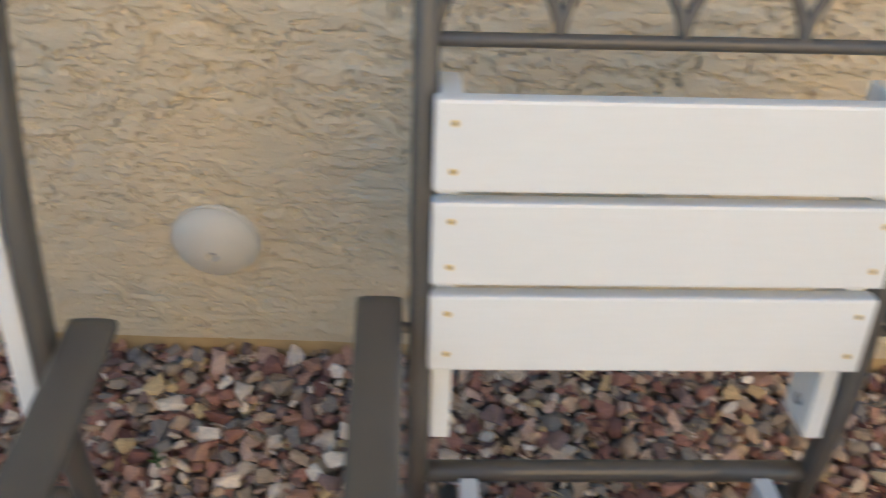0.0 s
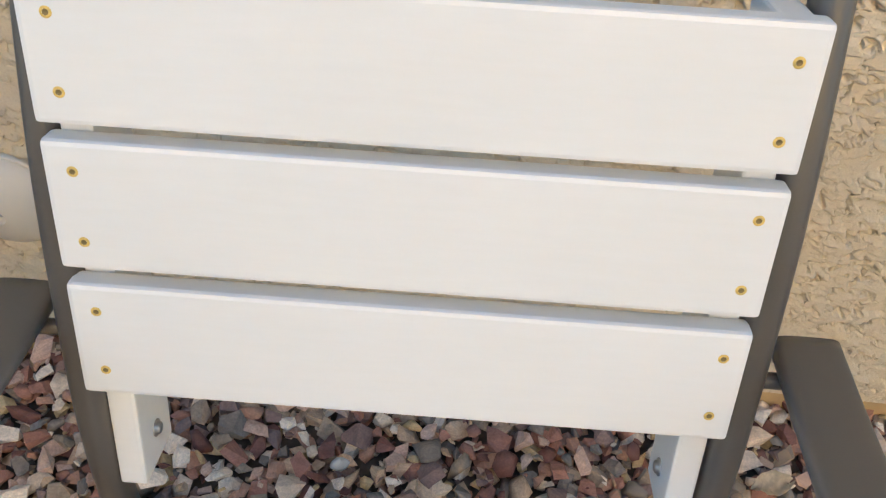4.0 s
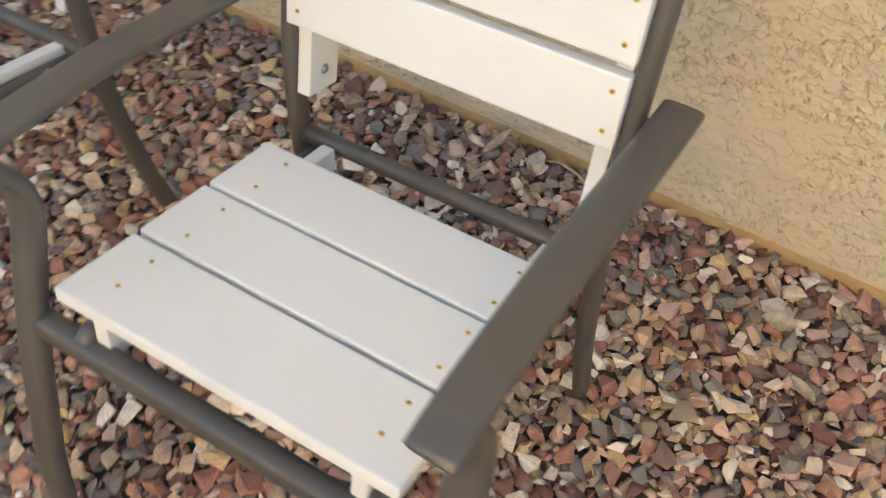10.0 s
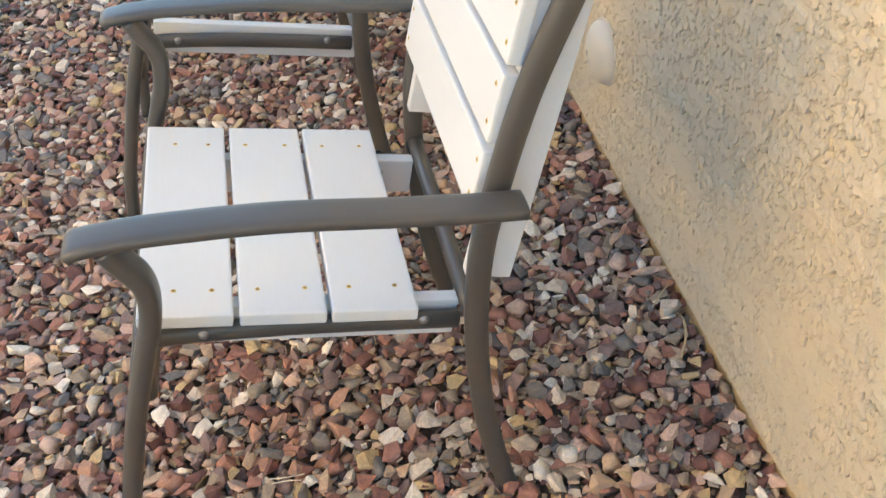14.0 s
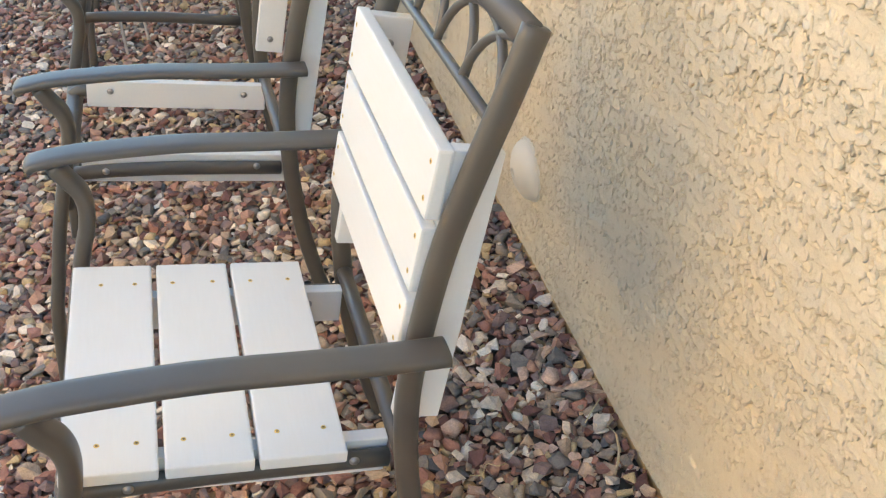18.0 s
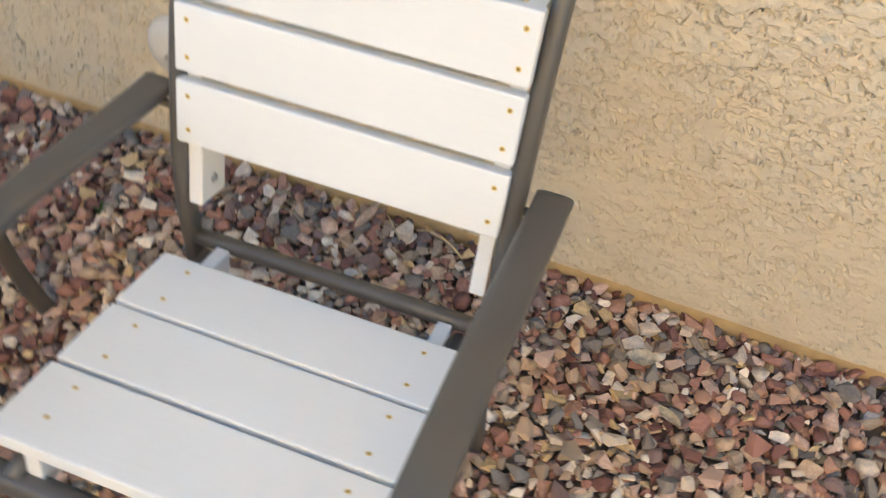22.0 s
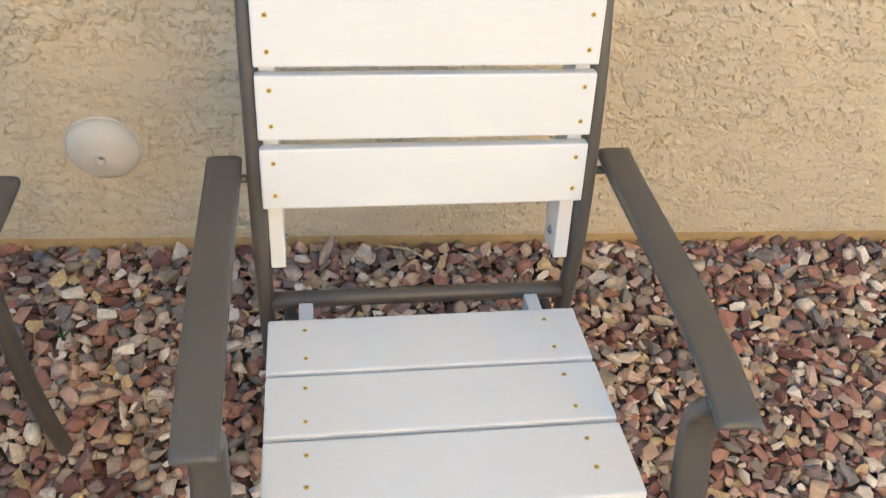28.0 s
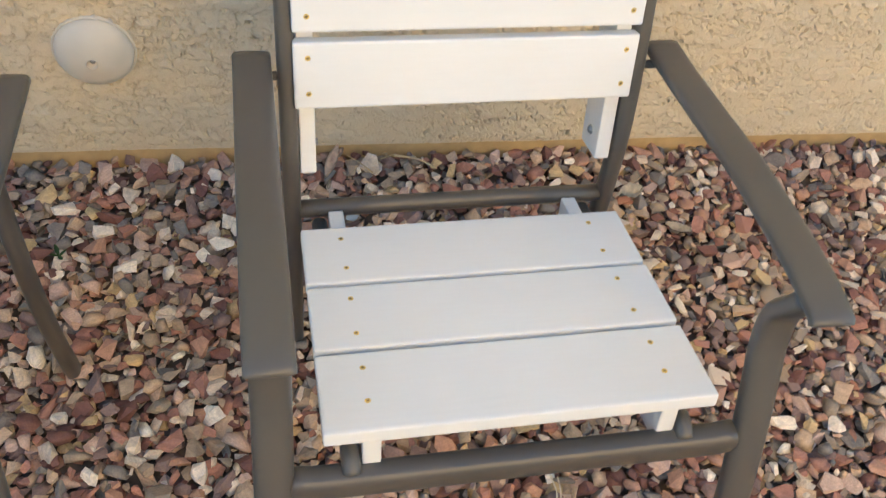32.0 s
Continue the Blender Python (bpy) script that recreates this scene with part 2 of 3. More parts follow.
def lathe(profile, n=24, axis="z"):
    bm = bmesh.new()
    rings = []
    for r, z in profile:
        if r < 1e-6:
            rings.append([bm.verts.new((0, 0, z))])
        else:
            rings.append([bm.verts.new((r * math.cos(2 * math.pi * i / n), r * math.sin(2 * math.pi * i / n), z)) for i in range(n)])
    for a, b in zip(rings, rings[1:]):
        for i in range(n):
            q = [a[i % len(a)], a[(i + 1) % len(a)], b[(i + 1) % len(b)], b[i % len(b)]]
            q = [v for j, v in enumerate(q) if v not in q[:j]]
            if len(q) > 2:
                bm.faces.new(q)
    return bm


# ---- chairs ----
SEAT_TILT = math.atan2(0.0655, 0.280)
BACK_LEAN = math.atan2(0.0665, 0.238)
SEAT = pose(0, 0, 0.438, -math.degrees(SEAT_TILT), 0, 0)
BACK = pose(0, 0.252, 0.5635, -math.degrees(BACK_LEAN), 0, 0)
P_SIDE = 0.2345
POST = [(0.433, 0.946), (0.403, 0.880), (0.369, 0.810), (0.330, 0.725), (0.304, 0.655), (0.277, 0.566), (0.258, 0.490), (0.247, 0.405),
        (0.242, 0.300), (0.246, 0.180), (0.260, 0.065), (0.276, -0.02)]
ARM = [(-0.1945, 0.6405), (-0.186, 0.6450), (-0.150, 0.6470), (-0.098, 0.6450), (0.023, 0.632), (0.146, 0.609), (0.243, 0.592), (0.303, 0.5835)]
LEG = [(-0.160, 0.637), (-0.149, 0.611), (-0.136, 0.584), (-0.1345, 0.555), (-0.144, 0.516), (-0.160, 0.478), (-0.204, 0.366), (-0.246, 0.237), (-0.271, 0.152), (-0.305, -0.02)]
MESHES = {}


def cached(key, make, mats, smooth):
    if key not in MESHES:
        MESHES[key] = mesh_of(key, make(), mats, smooth)
    return MESHES[key]


def screw_mesh():
    bm = lathe([(0.0036, 0.0), (0.0034, 0.0004), (0.0019, 0.00035)], 14)
    n = len(bm.faces)
    inner = lathe([(0.0019, 0.00035), (0.0016, 0.0002), (0.0, 0.0002)], 10)
    me = bpy.data.meshes.new("tmp")
    inner.to_mesh(me)
    inner.free()
    bm.from_mesh(me)
    bm.faces.ensure_lookup_table()
    for f in bm.faces[n:]:
        f.material_index = 1
    return bm


def bolt_mesh():
    return lathe([(0.0072, 0.0), (0.0072, 0.0012), (0.0054, 0.0014), (0.005, 0.0034), (0.0036, 0.0044), (0.0, 0.0047)], 16)


def build_frame(chair, bolted=True):
    """The metal frame of a chair: posts, rails, arches, arms and legs."""
    x = (1, 0, 0)
    for s in (-1, 1):
        pts = spline([(s * P_SIDE + (0.0045 if s < 0 else -0.0025), v, z) for v, z in POST], 6)
        part("back_post", cached(f"back_post{s}", lambda: sweep(pts, oval(0.0245, 0.0330, 20, 2.4), x), POWDER, True), chair)
        apts = spline([(s * 0.272 + (0.0025 * i / 7 if s > 0 else 0.0), v, z) for i, (v, z) in enumerate(ARM)], 6)
        part("armrest", cached(f"armrest{s}", lambda: sweep(apts, oval(0.048, 0.0165, 28, 3.6), x), POWDER, True), chair)
        lpts = spline([(s * (0.272 + 0.030 * max(0.0, 0.585 - z)), v, z) for v, z in LEG], 6)
        part("front_leg", cached(f"front_leg{s}", lambda: sweep(lpts, oval(0.0435, 0.026, 24, 2.8), x), POWDER, True), chair)
        spts = [Vector((s * a, 0.279, 0.572)) for a in (0.243, 0.262)]
        part("arm_bracket", cached(f"arm_bracket{s}", lambda: sweep(spts, oval(0.012, 0.012, 12), (0, 1, 0)), POWDER, True), chair)
        rpts = [Vector((s * 0.1935, -0.188, 0.4085)), Vector((s * 0.1935, -0.155, 0.416)), Vector((s * 0.1935, 0.0, 0.391)), Vector((s * 0.1935, 0.225, 0.341))]
        rail = part("side_rail", cached(f"side_rail{s}", lambda: sweep(spline(rpts, 4), oval(0.022, 0.028, 16, 2.4), x), POWDER, True), chair)
        if bolted:
            for v, z in ((-0.107, 0.4145), (0.178, 0.361)):
                part("bolt", cached("bolt", bolt_mesh, STEEL, True), rail, "zinc carriage bolt", pose(s * 0.2040, v, z, 0, s * 90, 0))
    part("rear_rail", cached("rear_rail", lambda: sweep([Vector((a, 0.244, 0.357)) for a in (-0.226, -0.1, 0.1, 0.226)], oval(0.026, 0.026, 18), (0, 1, 0)), POWDER, True), chair)
    part("front_rail", cached("front_rail", lambda: sweep([Vector((a, -0.187, 0.3935 + max(0.0, abs(a) - 0.235) * 0.2)) for a in (-0.260, -0.248, -0.235, -0.1, 0.1, 0.235, 0.248, 0.260)], oval(0.031, 0.043, 24, 3.4), (0, 1, 0)), POWDER, True), chair)
    top = [Vector((a, 0.426, 0.938)) for a in (-0.232, -0.1, 0.1, 0.232)]
    part("top_rail", cached("top_rail", lambda: sweep(top, oval(0.034, 0.026, 20, 2.4), (0, 0.37, 0.93)), POWDER, True), chair)
    lower = [Vector((a, 0.384, 0.845)) for a in (-0.226, -0.1, 0.1, 0.226)]
    part("arch_rail", cached("arch_rail", lambda: sweep(lower, oval(0.0135, 0.0135, 14), (0, 1, 0)), POWDER, True), chair)

    def arch(c, a0, a1, lift):
        out = []
        for i in range(19):
            a = math.radians(a0 + (a1 - a0) * i / 18)
            h = math.sin(a) * 0.088
            out.append(Vector((c + 0.111 * math.cos(a), 0.384 + lift + h * 0.42, 0.845 + h * 0.925)))
        return sweep(out, oval(0.0115, 0.0115, 12), (0, 0.925, -0.38))
    for i, (c, a0, a1) in enumerate([(-0.111, 180, 0), (0.0, 180, 0), (0.111, 180, 0), (-0.222, 0, 90), (0.222, 180, 90)]):
        part("arch", cached(f"arch{i}", lambda: arch(c, a0, a1, 0.003 * (i % 2)), POWDER, True), chair)


def build_supports(chair, back=0.0):
    """White boards bolted inside the frame that carry the slats; the seat boards may sit further back."""
    key = f"{back:.3f}"
    bolt = cached("bolt", bolt_mesh, STEEL, True)
    for s in (-1, 1):
        b = part("seat_support", cached(f"seat_support{s}{key}", lambda: board(s * 0.171 - 0.0105, s * 0.171 + 0.0105, -0.170 + back, 0.242 + back * 0.45, -0.083, -0.020), WHITE, False), chair, "white painted side board under the seat", SEAT)
        for v in (-0.12 + back, 0.185 + back * 0.7):
            part("bolt", bolt, b, "zinc carriage bolt", pose(s * 0.1605, v, -0.044, 0, -s * 90, 0))
        b = part("back_support", cached(f"back_support{s}", lambda: board(s * 0.207 - 0.0105, s * 0.207 + 0.0105, 0.0200, 0.0815, -0.127, 0.267), WHITE, False), chair, "white painted upright board behind the back", BACK)
        for z in (-0.095, 0.225):
            part("bolt", bolt, b, "zinc carriage bolt", pose(s * 0.1965, 0.05, z, 0, -s * 90, 0))


def build_slats(chair):
    screw = cached("screw", screw_mesh, [PUTTY, BRASS], True)
    for y0, y1, ya, yb in ((0.0625, 0.1765, 0.0895, 0.1505), (-0.0545, 0.0558, -0.031, 0.030), (-0.179, -0.0620, -0.136, -0.088)):
        b = part("seat_slat", mesh_of("seat_slat", board(-0.2240, 0.2200, y0, y1, -0.0195, 0.0, 0.0035), WHITE), chair, "", SEAT)
        for x in (-0.172, 0.1705):
            for y in (ya, yb):
                part("screw", screw, b, "brass screw in an amber putty ring", pose(x + random.uniform(-0.001, 0.001), y + random.uniform(-0.001, 0.001), 0.0001, 0, 0, random.uniform(0, 90)))
    for c, za, zb in ((0.0235, 0.0, 0.048), (0.125, 0.101, 0.150), (0.2245, 0.2005, 0.247)):
        b = part("back_slat", mesh_of("back_slat", board(-0.2225, 0.2225, 0, 0.0195, c - 0.0445, c + 0.0445, 0.0035), WHITE), chair, "", BACK)
        for x in (-0.2045, 0.2065):
            for z in (za, zb):
                part("screw", screw, b, "brass screw in an amber putty ring", pose(x, -0.0001, z, 90, 0, random.uniform(0, 1)))


def chair_at(u, v, turn, label, lift=0.0):
    base = pose(0.0395, -0.6952, 0, 0, 0, 1.8) @ pose(0.005 + u, v, lift, 0, 0, turn)
    ob = tagged(new("patio_chair"), label, "chair", "row of patio chairs along the wall")
    ob.matrix_basis = base
    return ob


chair = chair_at(0, 0, 0, "bronze metal patio armchair with finished white slat seat and back")
build_frame(chair)
build_supports(chair)
build_slats(chair)
second = chair_at(-0.823, -0.040, 0.3, "bronze metal patio armchair with white side boards but no slats yet", 0.007)
build_frame(second)
build_supports(second, 0.026)
third = chair_at(-1.66, -0.040, -0.5, "bare bronze metal patio armchair frame without seat or back", 0.010)
build_frame(third, False)
fourth = chair_at(-2.50, -0.03, 0.6, "bronze metal patio armchair with white side boards at the row's end", 0.008)
build_frame(fourth)
build_supports(fourth, 0.026)


# ---- vent cap on the wall ----
cap = tagged(new("vent_cap"), "round domed beige plastic cap screwed to the stucco wall", "vent cap")
cap.matrix_basis = pose(-0.515, -0.010, 0.278, 90, 0, 0) @ Matrix.Diagonal((0.90, 0.93, 1.0, 1))
part("flange", mesh_of("flange", lathe([(0.0765, -0.010), (0.0775, 0.003), (0.0770, 0.0055), (0.0750, 0.0065), (0.0732, 0.0052), (0.0, 0.0052)], 56), DOME, True), cap)
prof = [(0.0728, 0.0045)] + [(0.0728 * math.cos(a) ** 1.12, 0.0060 + 0.0360 * math.sin(a)) for a in [radians(d) for d in (3, 10, 18, 26, 34, 42, 50, 58, 66, 73, 78)]] + [(0.0115, 0.0419), (0.0106, 0.0408)]
part("dome", mesh_of("dome", lathe(prof, 56), DOME, True), cap)
part("screw_recess", mesh_of("screw_recess", lathe([(0.0106, 0.0408), (0.0096, 0.0372), (0.0084, 0.0322), (0.0, 0.0320)], 24), DOME, True), cap)
part("screw", mesh_of("cap_screw", lathe([(0.0052, 0.0318), (0.0048, 0.0337), (0.0, 0.0343)], 14), STEEL, True), cap, "small steel screw head")


# ---- ground and wall ----
def plane(name, x0, x1, y0, y1, z, mat):
    bm = bmesh.new()
    bm.faces.new([bm.verts.new(p) for p in ((x0, y0, z), (x1, y0, z), (x1, y1, z), (x0, y1, z))])
    return new(name, mesh_of(name, bm, mat))


ground = tagged(plane("ground", -60, 60, -60, 60, -0.028, SOIL), "dusty brown soil beneath the crushed rock", "ground", kind="structure")
slab = new("patio_slab", mesh_of("patio_slab", board(-8, 8, -5.0, -1.60, -0.10, 0.03, 0.008), CONCRETE))
tagged(slab, "pale grey concrete patio slab bordering the gravel", "slab", kind="structure")
# Unseen wall, added and sized to reflect warm sunlight onto chairs and stucco.
facing = new("bounce_wall", mesh_of("bounce_wall", board(-0.1, 2.6, -4.1, -3.9, 0.03, 5.7, 0.0), CREAM))
tagged(facing, "plain cream wall added out of view to bounce warm sunlight", "wall", kind="structure")
# Two unseen walls, added to hold low skylight off the upright surfaces.
for x0, x1 in ((-8, -0.1), (2.6, 8)):
    yard = new("sky_block_wall", mesh_of("sky_block_wall", board(x0, x1, -4.1, -3.95, 0.03, 2.05, 0.0), CREAM))
    tagged(yard, "plain cream wall added out of view to block low sky light", "wall", kind="structure")
foot = new("wall_footing", mesh_of("wall_footing", board(-8, 8, 0.003, 0.15, -0.12, 0.033, 0.0), FOOTING))
tagged(foot, "tan painted footing strip at the wall's base", "footing", kind="structure")


def value_noise(x, y, rng, size=256):
    g = rng.random((size, size))
    xi, yi = np.floor(x).astype(int), np.floor(y).astype(int)
    fx, fy = x - xi, y - yi
    fx, fy = fx * fx * (3 - 2 * fx), fy * fy * (3 - 2 * fy)
    a, b = g[xi % size, yi % size], g[(xi + 1) % size, yi % size]
    c, d = g[xi % size, (yi + 1) % size], g[(xi + 1) % size, (yi + 1) % size]
    return (a * (1 - fx) + b * fx) * (1 - fy) + (c * (1 - fx) + d * fx) * fy


def fractal(x, y, rng, octaves=4, gain=0.55):
    out, amp, tot = 0, 1.0, 0
    for _ in range(octaves):
        out, tot = out + amp * value_noise(x, y, rng), tot + amp
        x, y, amp = x * 2.03 + 7.3, y * 2.03 + 3.1, amp * gain
    return out / tot


def smooth(a, lo, hi):
    s = np.clip((a - lo) / (hi - lo), 0, 1)
    return s * s * (3 - 2 * s)


def stucco_relief(x, z):
    """Knocked-down stucco: the height of flat plates drawn out sideways, with ragged edges, and of the undercut coat between them."""
    rng = np.random.default_rng(5)
    rag = fractal(x * 150, z * 140, rng, 3, 0.5) - 0.5
    bend = fractal(x * 40, z * 40, rng, 2) - 0.5
    run, rise = x[1, 0] - x[0, 0], z[0, 1] - z[0, 0]
    where = smooth(fractal(x * 6, z * 11, rng, 2), 0.38, 0.52)
    out, cut = 0, 0
    for sx, sz, thr, amp, ragged in ((10, 34, 0.50, 0.0018, 0.22), (23, 54, 0.51, 0.0020, 0.31), (52, 88, 0.53, 0.0020, 0.38)):
        n = fractal(x * sx + sz, z * sz + 0.5 * bend, rng, 2, 0.5) + ragged * rag
        gx, gz = np.gradient(n, run, rise)
        steep = np.sqrt(gx * gx + gz * gz) + 0.04 * sz
        d = (n - thr) / steep
        side = smooth((0.75 * gz - 0.65 * gx) / steep, 0.0, 0.55)
        broken = smooth(fractal(x * 70 + sz, z * 60, rng, 2), 0.40, 0.50)
        share = 1.0 if sx < 30 else 0.35 + 0.65 * where
        out = out + amp * share * smooth(d, -0.0008, 0.0008)
        cut = np.maximum(cut, np.exp(-((d + 0.0012) / 0.0011) ** 2) * side * broken * share)
    pit = smooth(fractal(x * 105, z * 105, rng, 2) + 0.1 * rag, 0.70, 0.75) * where
    return out, 0.0002 * rag + 0.0030 * (fractal(x * 5, z * 6, rng, 2) - 0.5) - 0.0085 * np.maximum(cut, pit)


def relief_wall(name, x0, x1, z0, z1, step):
    nx, nz = int((x1 - x0) / step) + 1, int((z1 - z0) / step) + 1
    gx, gz = np.meshgrid(np.linspace(x0, x1, nx), np.linspace(z0, z1, nz), indexing="ij")
    plates, coat = stucco_relief(gx, gz)
    y = -0.0100 - (plates + coat) * (0.25 + 0.75 * smooth(gz, 0.033, 0.056))
    lean = plates * smooth(np.minimum(gx - x0, x1 - gx), 0.0, 0.03) * smooth(np.minimum(gz - z0, z1 - gz), 0.0, 0.03)
    co = np.stack([gx + 1.45 * lean, y, gz - 1.0 * lean], -1).reshape(-1, 3)
    i = np.arange(nx * nz).reshape(nx, nz)
    faces = np.stack([i[:-1, :-1], i[1:, :-1], i[1:, 1:], i[:-1, 1:]], -1).reshape(-1, 4)
    me = bpy.data.meshes.new(name)
    me.vertices.add(len(co))
    me.vertices.foreach_set("co", co.astype(np.float32).ravel())
    me.loops.add(faces.size)
    me.loops.foreach_set("vertex_index", faces.astype(np.int32).ravel())
    me.polygons.add(len(faces))
    me.polygons.foreach_set("loop_start", np.arange(0, faces.size, 4, dtype=np.int32))
    me.polygons.foreach_set("loop_total", np.full(len(faces), 4, dtype=np.int32))
    me.update(calc_edges=True)
    me.materials.append(STUCCO)
    me.shade_smooth()
    return new(name, me)


wall = new("wall_north", mesh_of("wall_north", board(-8, 8, 0.0, 0.2, 0.033, 3.3, 0.0), STUCCO))
tagged(wall, "tan stucco house wall with heavy dashed texture", "wall", kind="structure")
for x0, x1, z1, step in ((-0.3, 1.0, 1.13, 0.0015), (-1.0, -0.3, 1.0, 0.0018), (1.0, 1.3, 0.9, 0.0025), (-3.6, -1.0, 1.22, 0.008), (1.3, 2.5, 1.22, 0.009)):
    skin = relief_wall("stucco_coat", x0, x1, 0.033, z1, step)
    skin.parent = wall


# ---- gravel ----
def stone_shapes(count, rng):
    out = []
    for _ in range(count):
        bm = bmesh.new()
        for _ in range(rng.integers(10, 14)):
            p = rng.normal(size=3)
            p /= np.max(np.abs(p)) ** 0.75 * np.linalg.norm(p) ** 0.25
            bm.verts.new(p * rng.uniform(0.80, 1.0))
        hull = bmesh.ops.convex_hull(bm, input=bm.verts)
        bmesh.ops.delete(bm, geom=[g for g in hull["geom_interior"] if isinstance(g, bmesh.types.BMVert)], context="VERTS")
        bm.verts.ensure_lookup_table()
        bmesh.ops.recalc_face_normals(bm, faces=bm.faces)
        bm.verts.index_update()
        out.append((np.array([v.co[:] for v in bm.verts]), np.array([[v.index for v in f.verts] for f in bm.faces if len(f.verts) == 3])))
        bm.free()
    return out


def stone_row(x, y, z, size, rng):
    """A stone's place, half sizes and turns."""
    return (x, y, z + rng.uniform(-0.004, 0.004), size, rng.uniform(0.48, 0.95), rng.uniform(0.32, 0.62), rng.normal(0, 19), rng.normal(0, 19), rng.uniform(0, 360))


def stone_size(rng, count=None):
    return np.clip(rng.lognormal(math.log(0.0123), 0.38, count), 0.0058, 0.026)


def stone_places(x0, x1, y0, y1, pitch, layers, rng):
    """Jittered places, layer by layer."""
    rows = []
    for z, spread in layers:
        p = pitch * spread
        for i in range(int((x1 - x0) / p)):
            for j in range(int((y1 - y0) / p)):
                x, y = x0 + (i + 0.5 + rng.uniform(-0.5, 0.5)) * p, y0 + (j + 0.5 + rng.uniform(-0.5, 0.5)) * p
                rows.append(stone_row(x, y, z, float(stone_size(rng)), rng))
    return rows


def packed_places(x0, x1, y0, y1, z, tries, rng):
    """One layer of stones side by side, the largest laid first and the gaps filled with smaller ones."""
    cell, grid, rows = 0.045, {}, []
    sizes = np.sort(stone_size(rng, tries))[::-1]
    spots = rng.random((tries, 4, 2)) * (x1 - x0, y1 - y0) + (x0, y0)
    for size, places in zip(sizes.tolist(), spots.tolist()):
        for x, y in places:
            a, b = int(x / cell + 999), int(y / cell + 999)
            if all((x - u) ** 2 + (y - v) ** 2 > (0.66 * (size + r)) ** 2
                   for i in (-1, 0, 1) for j in (-1, 0, 1) for u, v, r in grid.get((a + i, b + j), ())):
                grid.setdefault((a, b), []).append((x, y, size))
                rows.append(stone_row(x, y, z, size, rng))
                break
    return rows


rng = np.random.default_rng(11)
SHAPES = stone_shapes(36, rng)


def heap(name, rows, label):
    verts, faces, flat, base = [], [], [], 0
    for x, y, z, size, w, h, rx, ry, rz in rows:
        kind = rng.integers(len(SHAPES))
        v, f = SHAPES[kind]
        flat.append(np.full(len(f), kind % 5 < 4))
        m = np.array(Euler((radians(rx), radians(ry), radians(rz))).to_matrix())
        verts.append((v * (size, size * w, size * h)) @ m.T + (x, y, z))
        faces.append(f + base)
        base += len(v)
    verts, faces = np.concatenate(verts), np.concatenate(faces)
    me = bpy.data.meshes.new(name)
    me.vertices.add(len(verts))
    me.vertices.foreach_set("co", verts.astype(np.float32).ravel())
    me.loops.add(faces.size)
    me.loops.foreach_set("vertex_index", faces.astype(np.int32).ravel())
    me.polygons.add(len(faces))
    me.polygons.foreach_set("loop_start", np.arange(0, faces.size, 3, dtype=np.int32))
    me.polygons.foreach_set("loop_total", np.full(len(faces), 3, dtype=np.int32))
    me.update(calc_edges=True)
    me.attributes.new("sharp_face", "BOOLEAN", "FACE").data.foreach_set("value", np.concatenate(flat))
    me.materials.append(STONE_HEAP)
    return tagged(new(name, me), label, "gravel", kind="stuff")


near = stone_places(-1.3, 1.55, -1.6, 0.0, 0.0225, ((-0.023, 1.0),), rng)
near += packed_places(-1.3, 1.55, -1.6, 0.0, -0.015, 18000, rng) + packed_places(-1.3, 1.55, -1.6, 0.0, -0.005, 18000, rng)
far = stone_places(-4.6, -1.3, -1.6, 0.0, 0.026, ((-0.014, 1.0),), rng) + packed_places(-3.6, -1.3, -1.6, 0.0, -0.005, 13000, rng)
far += stone_places(-4.6, -3.6, -1.6, 0.0, 0.028, ((-0.005, 1.1),), rng)
far += stone_places(1.55, 2.6, -1.6, 0.0, 0.027, ((-0.010, 0.95),), rng) + stone_places(2.6, 4.6, -1.6, 0.0, 0.032, ((-0.010, 1.0),), rng)
single = [r for r in near if 0.30 < r[0] < 0.80 and -0.62 < r[1] < -0.08 and r[2] > -0.007][:300]
picked = set(single)
heap("gravel", [r for r in near + far if r not in picked], "mixed red, plum, tan and grey crushed rock gravel")
bed = tagged(new("loose_gravel"), "patch of loose angular crushed rock in mixed colours", "gravel", kind="structure")
stone_meshes = []
for k, (v, f) in enumerate(SHAPES[:14]):
    me = bpy.data.meshes.new("stone")
    me.from_pydata(v.tolist(), [], f.tolist())
    if k % 5 >= 4:
        me.shade_smooth()
    me.materials.append(STONE_ONE)
    stone_meshes.append(me)
for i, (x, y, z, size, w, h, rx, ry, rz) in enumerate(single):
    s = part("stone", stone_meshes[i % len(stone_meshes)], bed)
    s.matrix_basis = pose(x, y, z, rx, ry, rz) @ Matrix.Diagonal((size, size * w, size * h, 1))


# ---- litter on the gravel ----
LEAF = mat_plain("dry_leaf", (0.70, 0.53, 0.41), 0.8, 0, 0.25, 90)
STRAW = mat_plain("dry_straw", (0.55, 0.42, 0.24), 0.75, 0, 0.2, 200)
HUSK = mat_plain("bleached_husk", (0.66, 0.57, 0.44), 0.8, 0, 0.2, 120)
ROD = mat_plain("weathered_rod", (0.42, 0.36, 0.32), 0.5, 0.2, 0.15, 60)


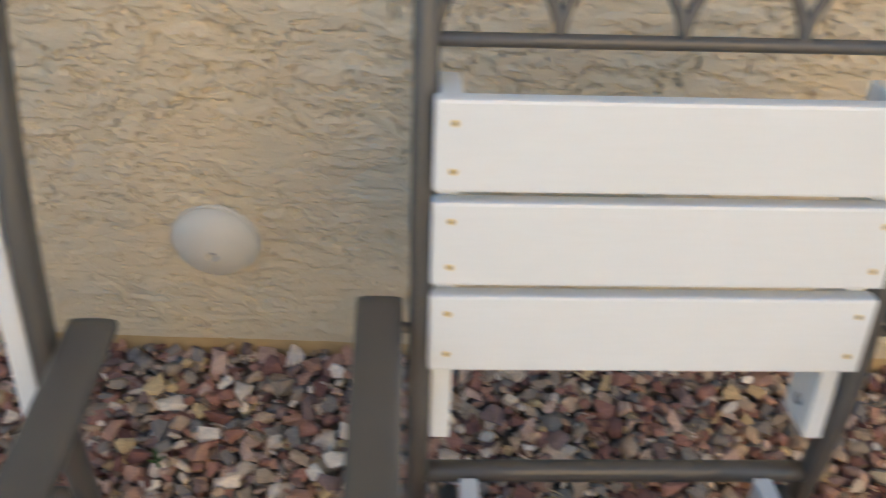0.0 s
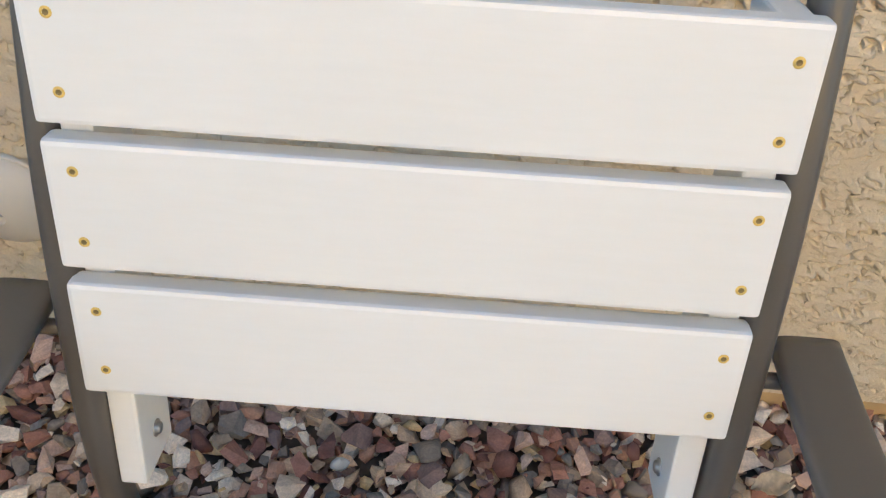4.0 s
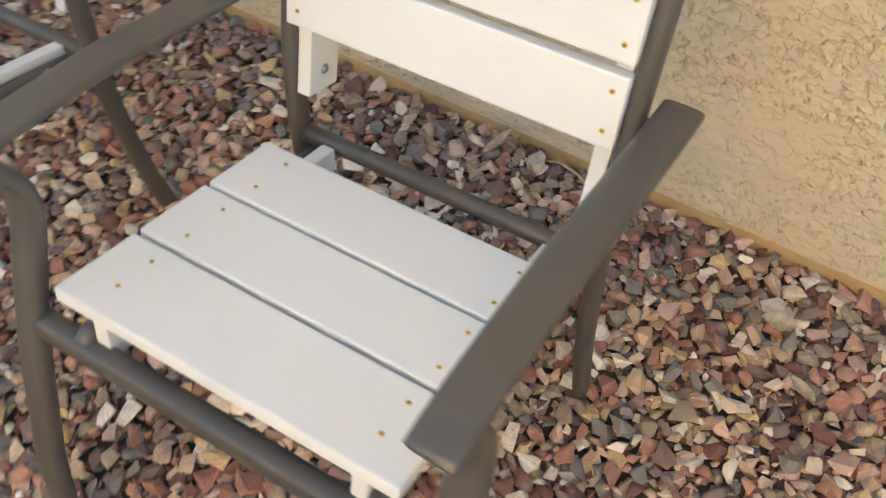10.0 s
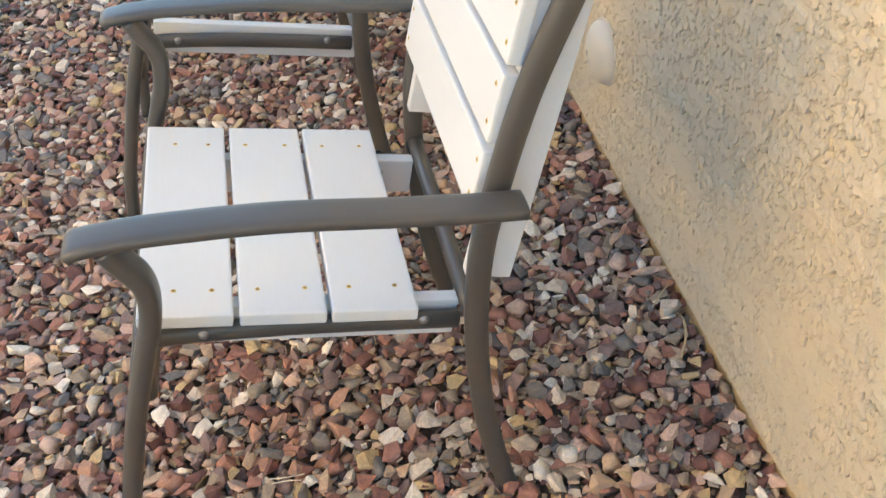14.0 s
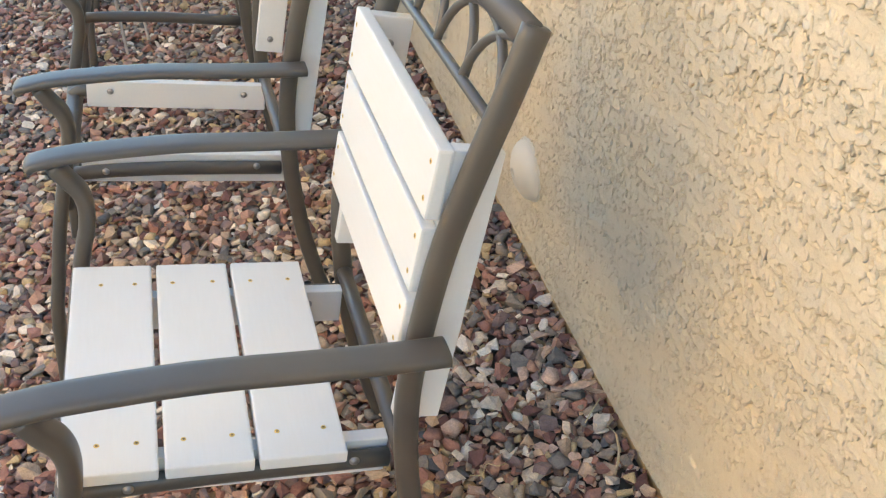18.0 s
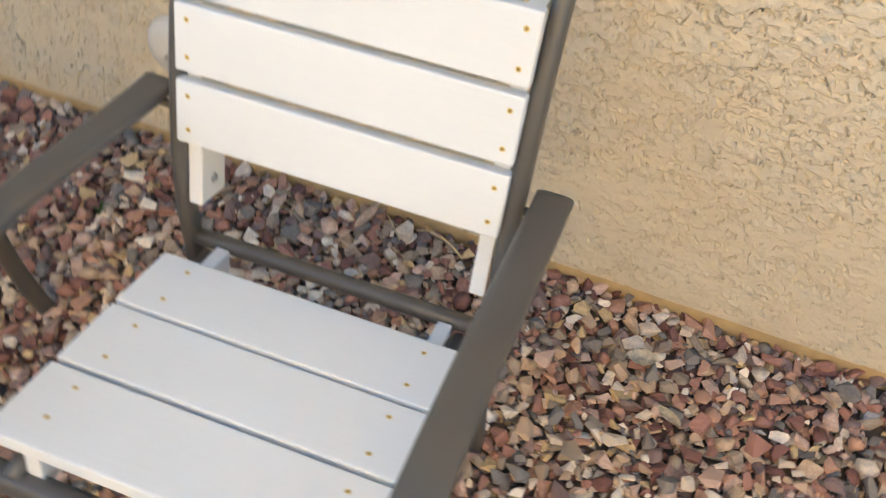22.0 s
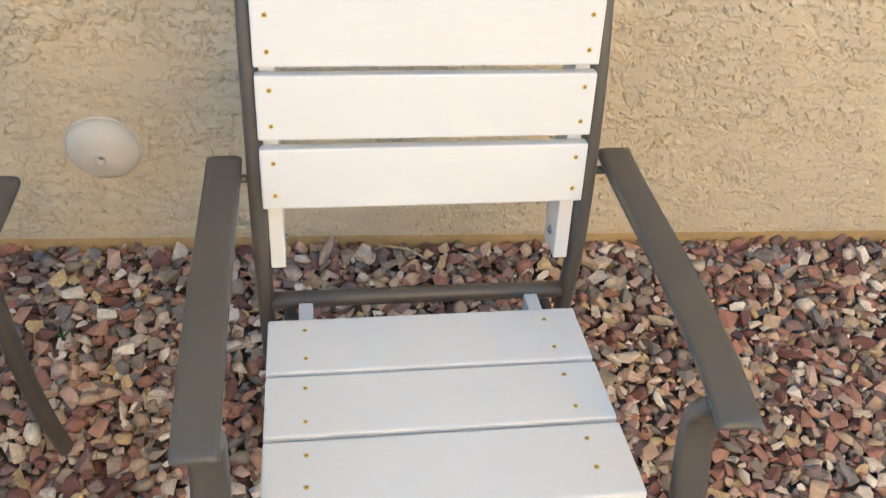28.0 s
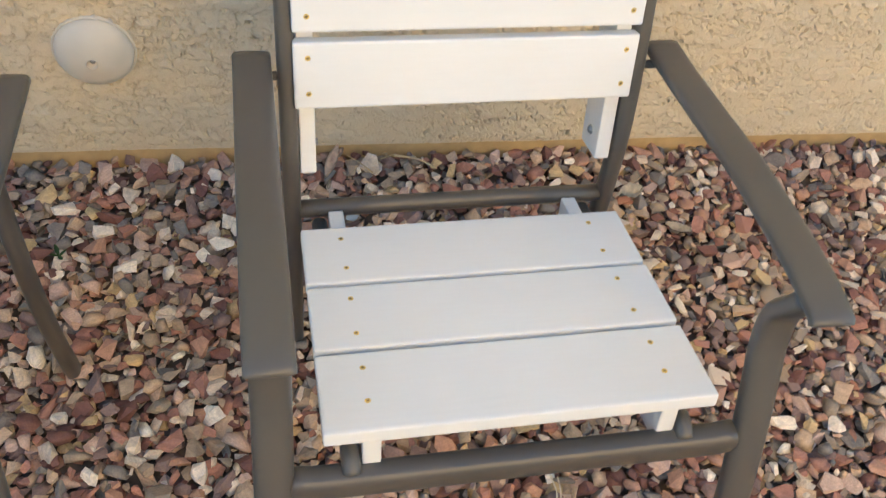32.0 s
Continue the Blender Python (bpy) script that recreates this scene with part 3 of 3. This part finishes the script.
def leaf_mesh(length, width, curl, crumple, mat, seed):
    r = random.Random(seed)
    bm = bmesh.new()
    n, k = 12, 5
    grid = []
    for i in range(n + 1):
        s = i / n
        half = width / 2 * (math.sin(math.pi * (0.04 + 0.94 * s)) ** 0.8)
        row = []
        for j in range(k):
            c = 2 * j / (k - 1) - 1
            z = curl * (c * c * width * 0.5 + (s - 0.5) ** 2 * length * 0.4) + r.uniform(-1, 1) * crumple
            row.append(bm.verts.new(((s - 0.5) * length, c * half, z)))
        grid.append(row)
    for a, b in zip(grid, grid[1:]):
        for j in range(k - 1):
            bm.faces.new((a[j], a[j + 1], b[j + 1], b[j]))
    bmesh.ops.solidify(bm, geom=list(bm.faces), thickness=0.0006)
    return mesh_of("leaf", bm, mat, True)


for x, y, z, rx, ry, rz, ln, wd, curl, cr, mat, label in (
        (-0.110, -0.046, 0.024, 6, -23, 65, 0.074, 0.022, 0.35, 0.0006, LEAF, "pinkish tan dry leaf leaning at the wall's base"),
        (-0.096, -0.026, 0.016, -15, 5, 60, 0.050, 0.016, 0.6, 0.0008, LEAF, "small tan dry leaf among the gravel"),
        (0.481, -0.150, 0.016, 10, 8, 20, 0.060, 0.034, 0.7, 0.0035, HUSK, "crumpled bleached dry leaf on the gravel"),
        (0.557, -0.246, 0.015, -12, 5, 150, 0.052, 0.020, 0.8, 0.0025, HUSK, "curled bleached dry leaf on the gravel")):
    ob = tagged(new("dry_leaf", leaf_mesh(ln, wd, curl, cr, mat, x)), label, "leaf", "dry leaves on the gravel")
    ob.matrix_basis = pose(x, y, z, rx, ry, rz)


def strand(name, points, radius, mat, label, category):
    ob = new(name, mesh_of(name, sweep(spline([Vector(p) for p in points], 5), oval(radius * 2, radius * 2, 7), (0.3, 0.2, 1)), mat, True))
    return tagged(ob, label, category)


strand("twig", [(0.027, -0.306, 0.010), (0.034, -0.286, 0.013), (0.012, -0.272, 0.012), (0.024, -0.254, 0.014), (0.020, -0.238, 0.010)], 0.0011, STRAW, "curled pale dry tendril lying on the gravel", "twig")
strand("straw", [(-0.031, -0.065, 0.010), (-0.052, -0.044, 0.014), (-0.079, -0.017, 0.012)], 0.0013, STRAW, "thin dry straw lying near the wall", "straw")
strand("straw", [(0.099, -0.058, 0.010), (0.060, -0.036, 0.016), (0.017, -0.023, 0.012)], 0.0022, STRAW, "broad dry grass blade along the wall", "straw")
strand("straw", [(-0.010, -0.030, 0.012), (0.020, -0.024, 0.016), (0.055, -0.030, 0.010)], 0.0010, STRAW, "thin dry straw lying near the wall", "straw")
strand("straw", [(0.190, -0.790, 0.012), (0.196, -0.765, 0.016), (0.193, -0.735, 0.012)], 0.0012, HUSK, "frayed pale plant fibre on the gravel", "straw")
strand("straw", [(0.200, -0.785, 0.012), (0.203, -0.760, 0.016), (0.204, -0.740, 0.012)], 0.0012, HUSK, "frayed pale plant fibre on the gravel", "straw")
for dy, dx in ((0.0, 0.0), (0.077, -0.06)):
    strand("metal_rod", [(-2.20 + dx, -0.98 + dy, -0.02), (-2.29 + dx, -0.98 + dy, 0.19), (-2.42 + dx, -0.985 + dy, 0.50), (-2.55 + dx, -0.99 + dy, 0.80)], 0.0062, ROD, "thin pale metal rod leaning up from the gravel", "rod")

chip = tagged(new("white_chip", leaf_mesh(0.027, 0.020, 0.25, 0.0012, WHITE, 3)), "small white painted wood chip lying on the gravel", "wood chip")
chip.matrix_basis = pose(-0.080, -0.184, 0.013, 10, 6, 25)

GREEN = mat_plain("green_leaf", (0.07, 0.13, 0.03), 0.6, 0, 0.25, 150)
sprout = tagged(new("weed_sprout"), "tiny green weed sprout between the stones", "weed")
sprout.matrix_basis = pose(-0.603, -0.245, 0.003)
for k, (turn, tip, size) in enumerate(((20, -35, 0.020), (110, -20, 0.024), (200, -40, 0.018), (300, -25, 0.022))):
    part("leaf", leaf_mesh(size, size * 0.32, 0.4, 0.0002, GREEN, k), sprout, "", pose(0, 0, 0, 0, 0, turn) @ pose(0, 0, 0.004, 0, tip, 0) @ pose(size / 2, 0, 0))
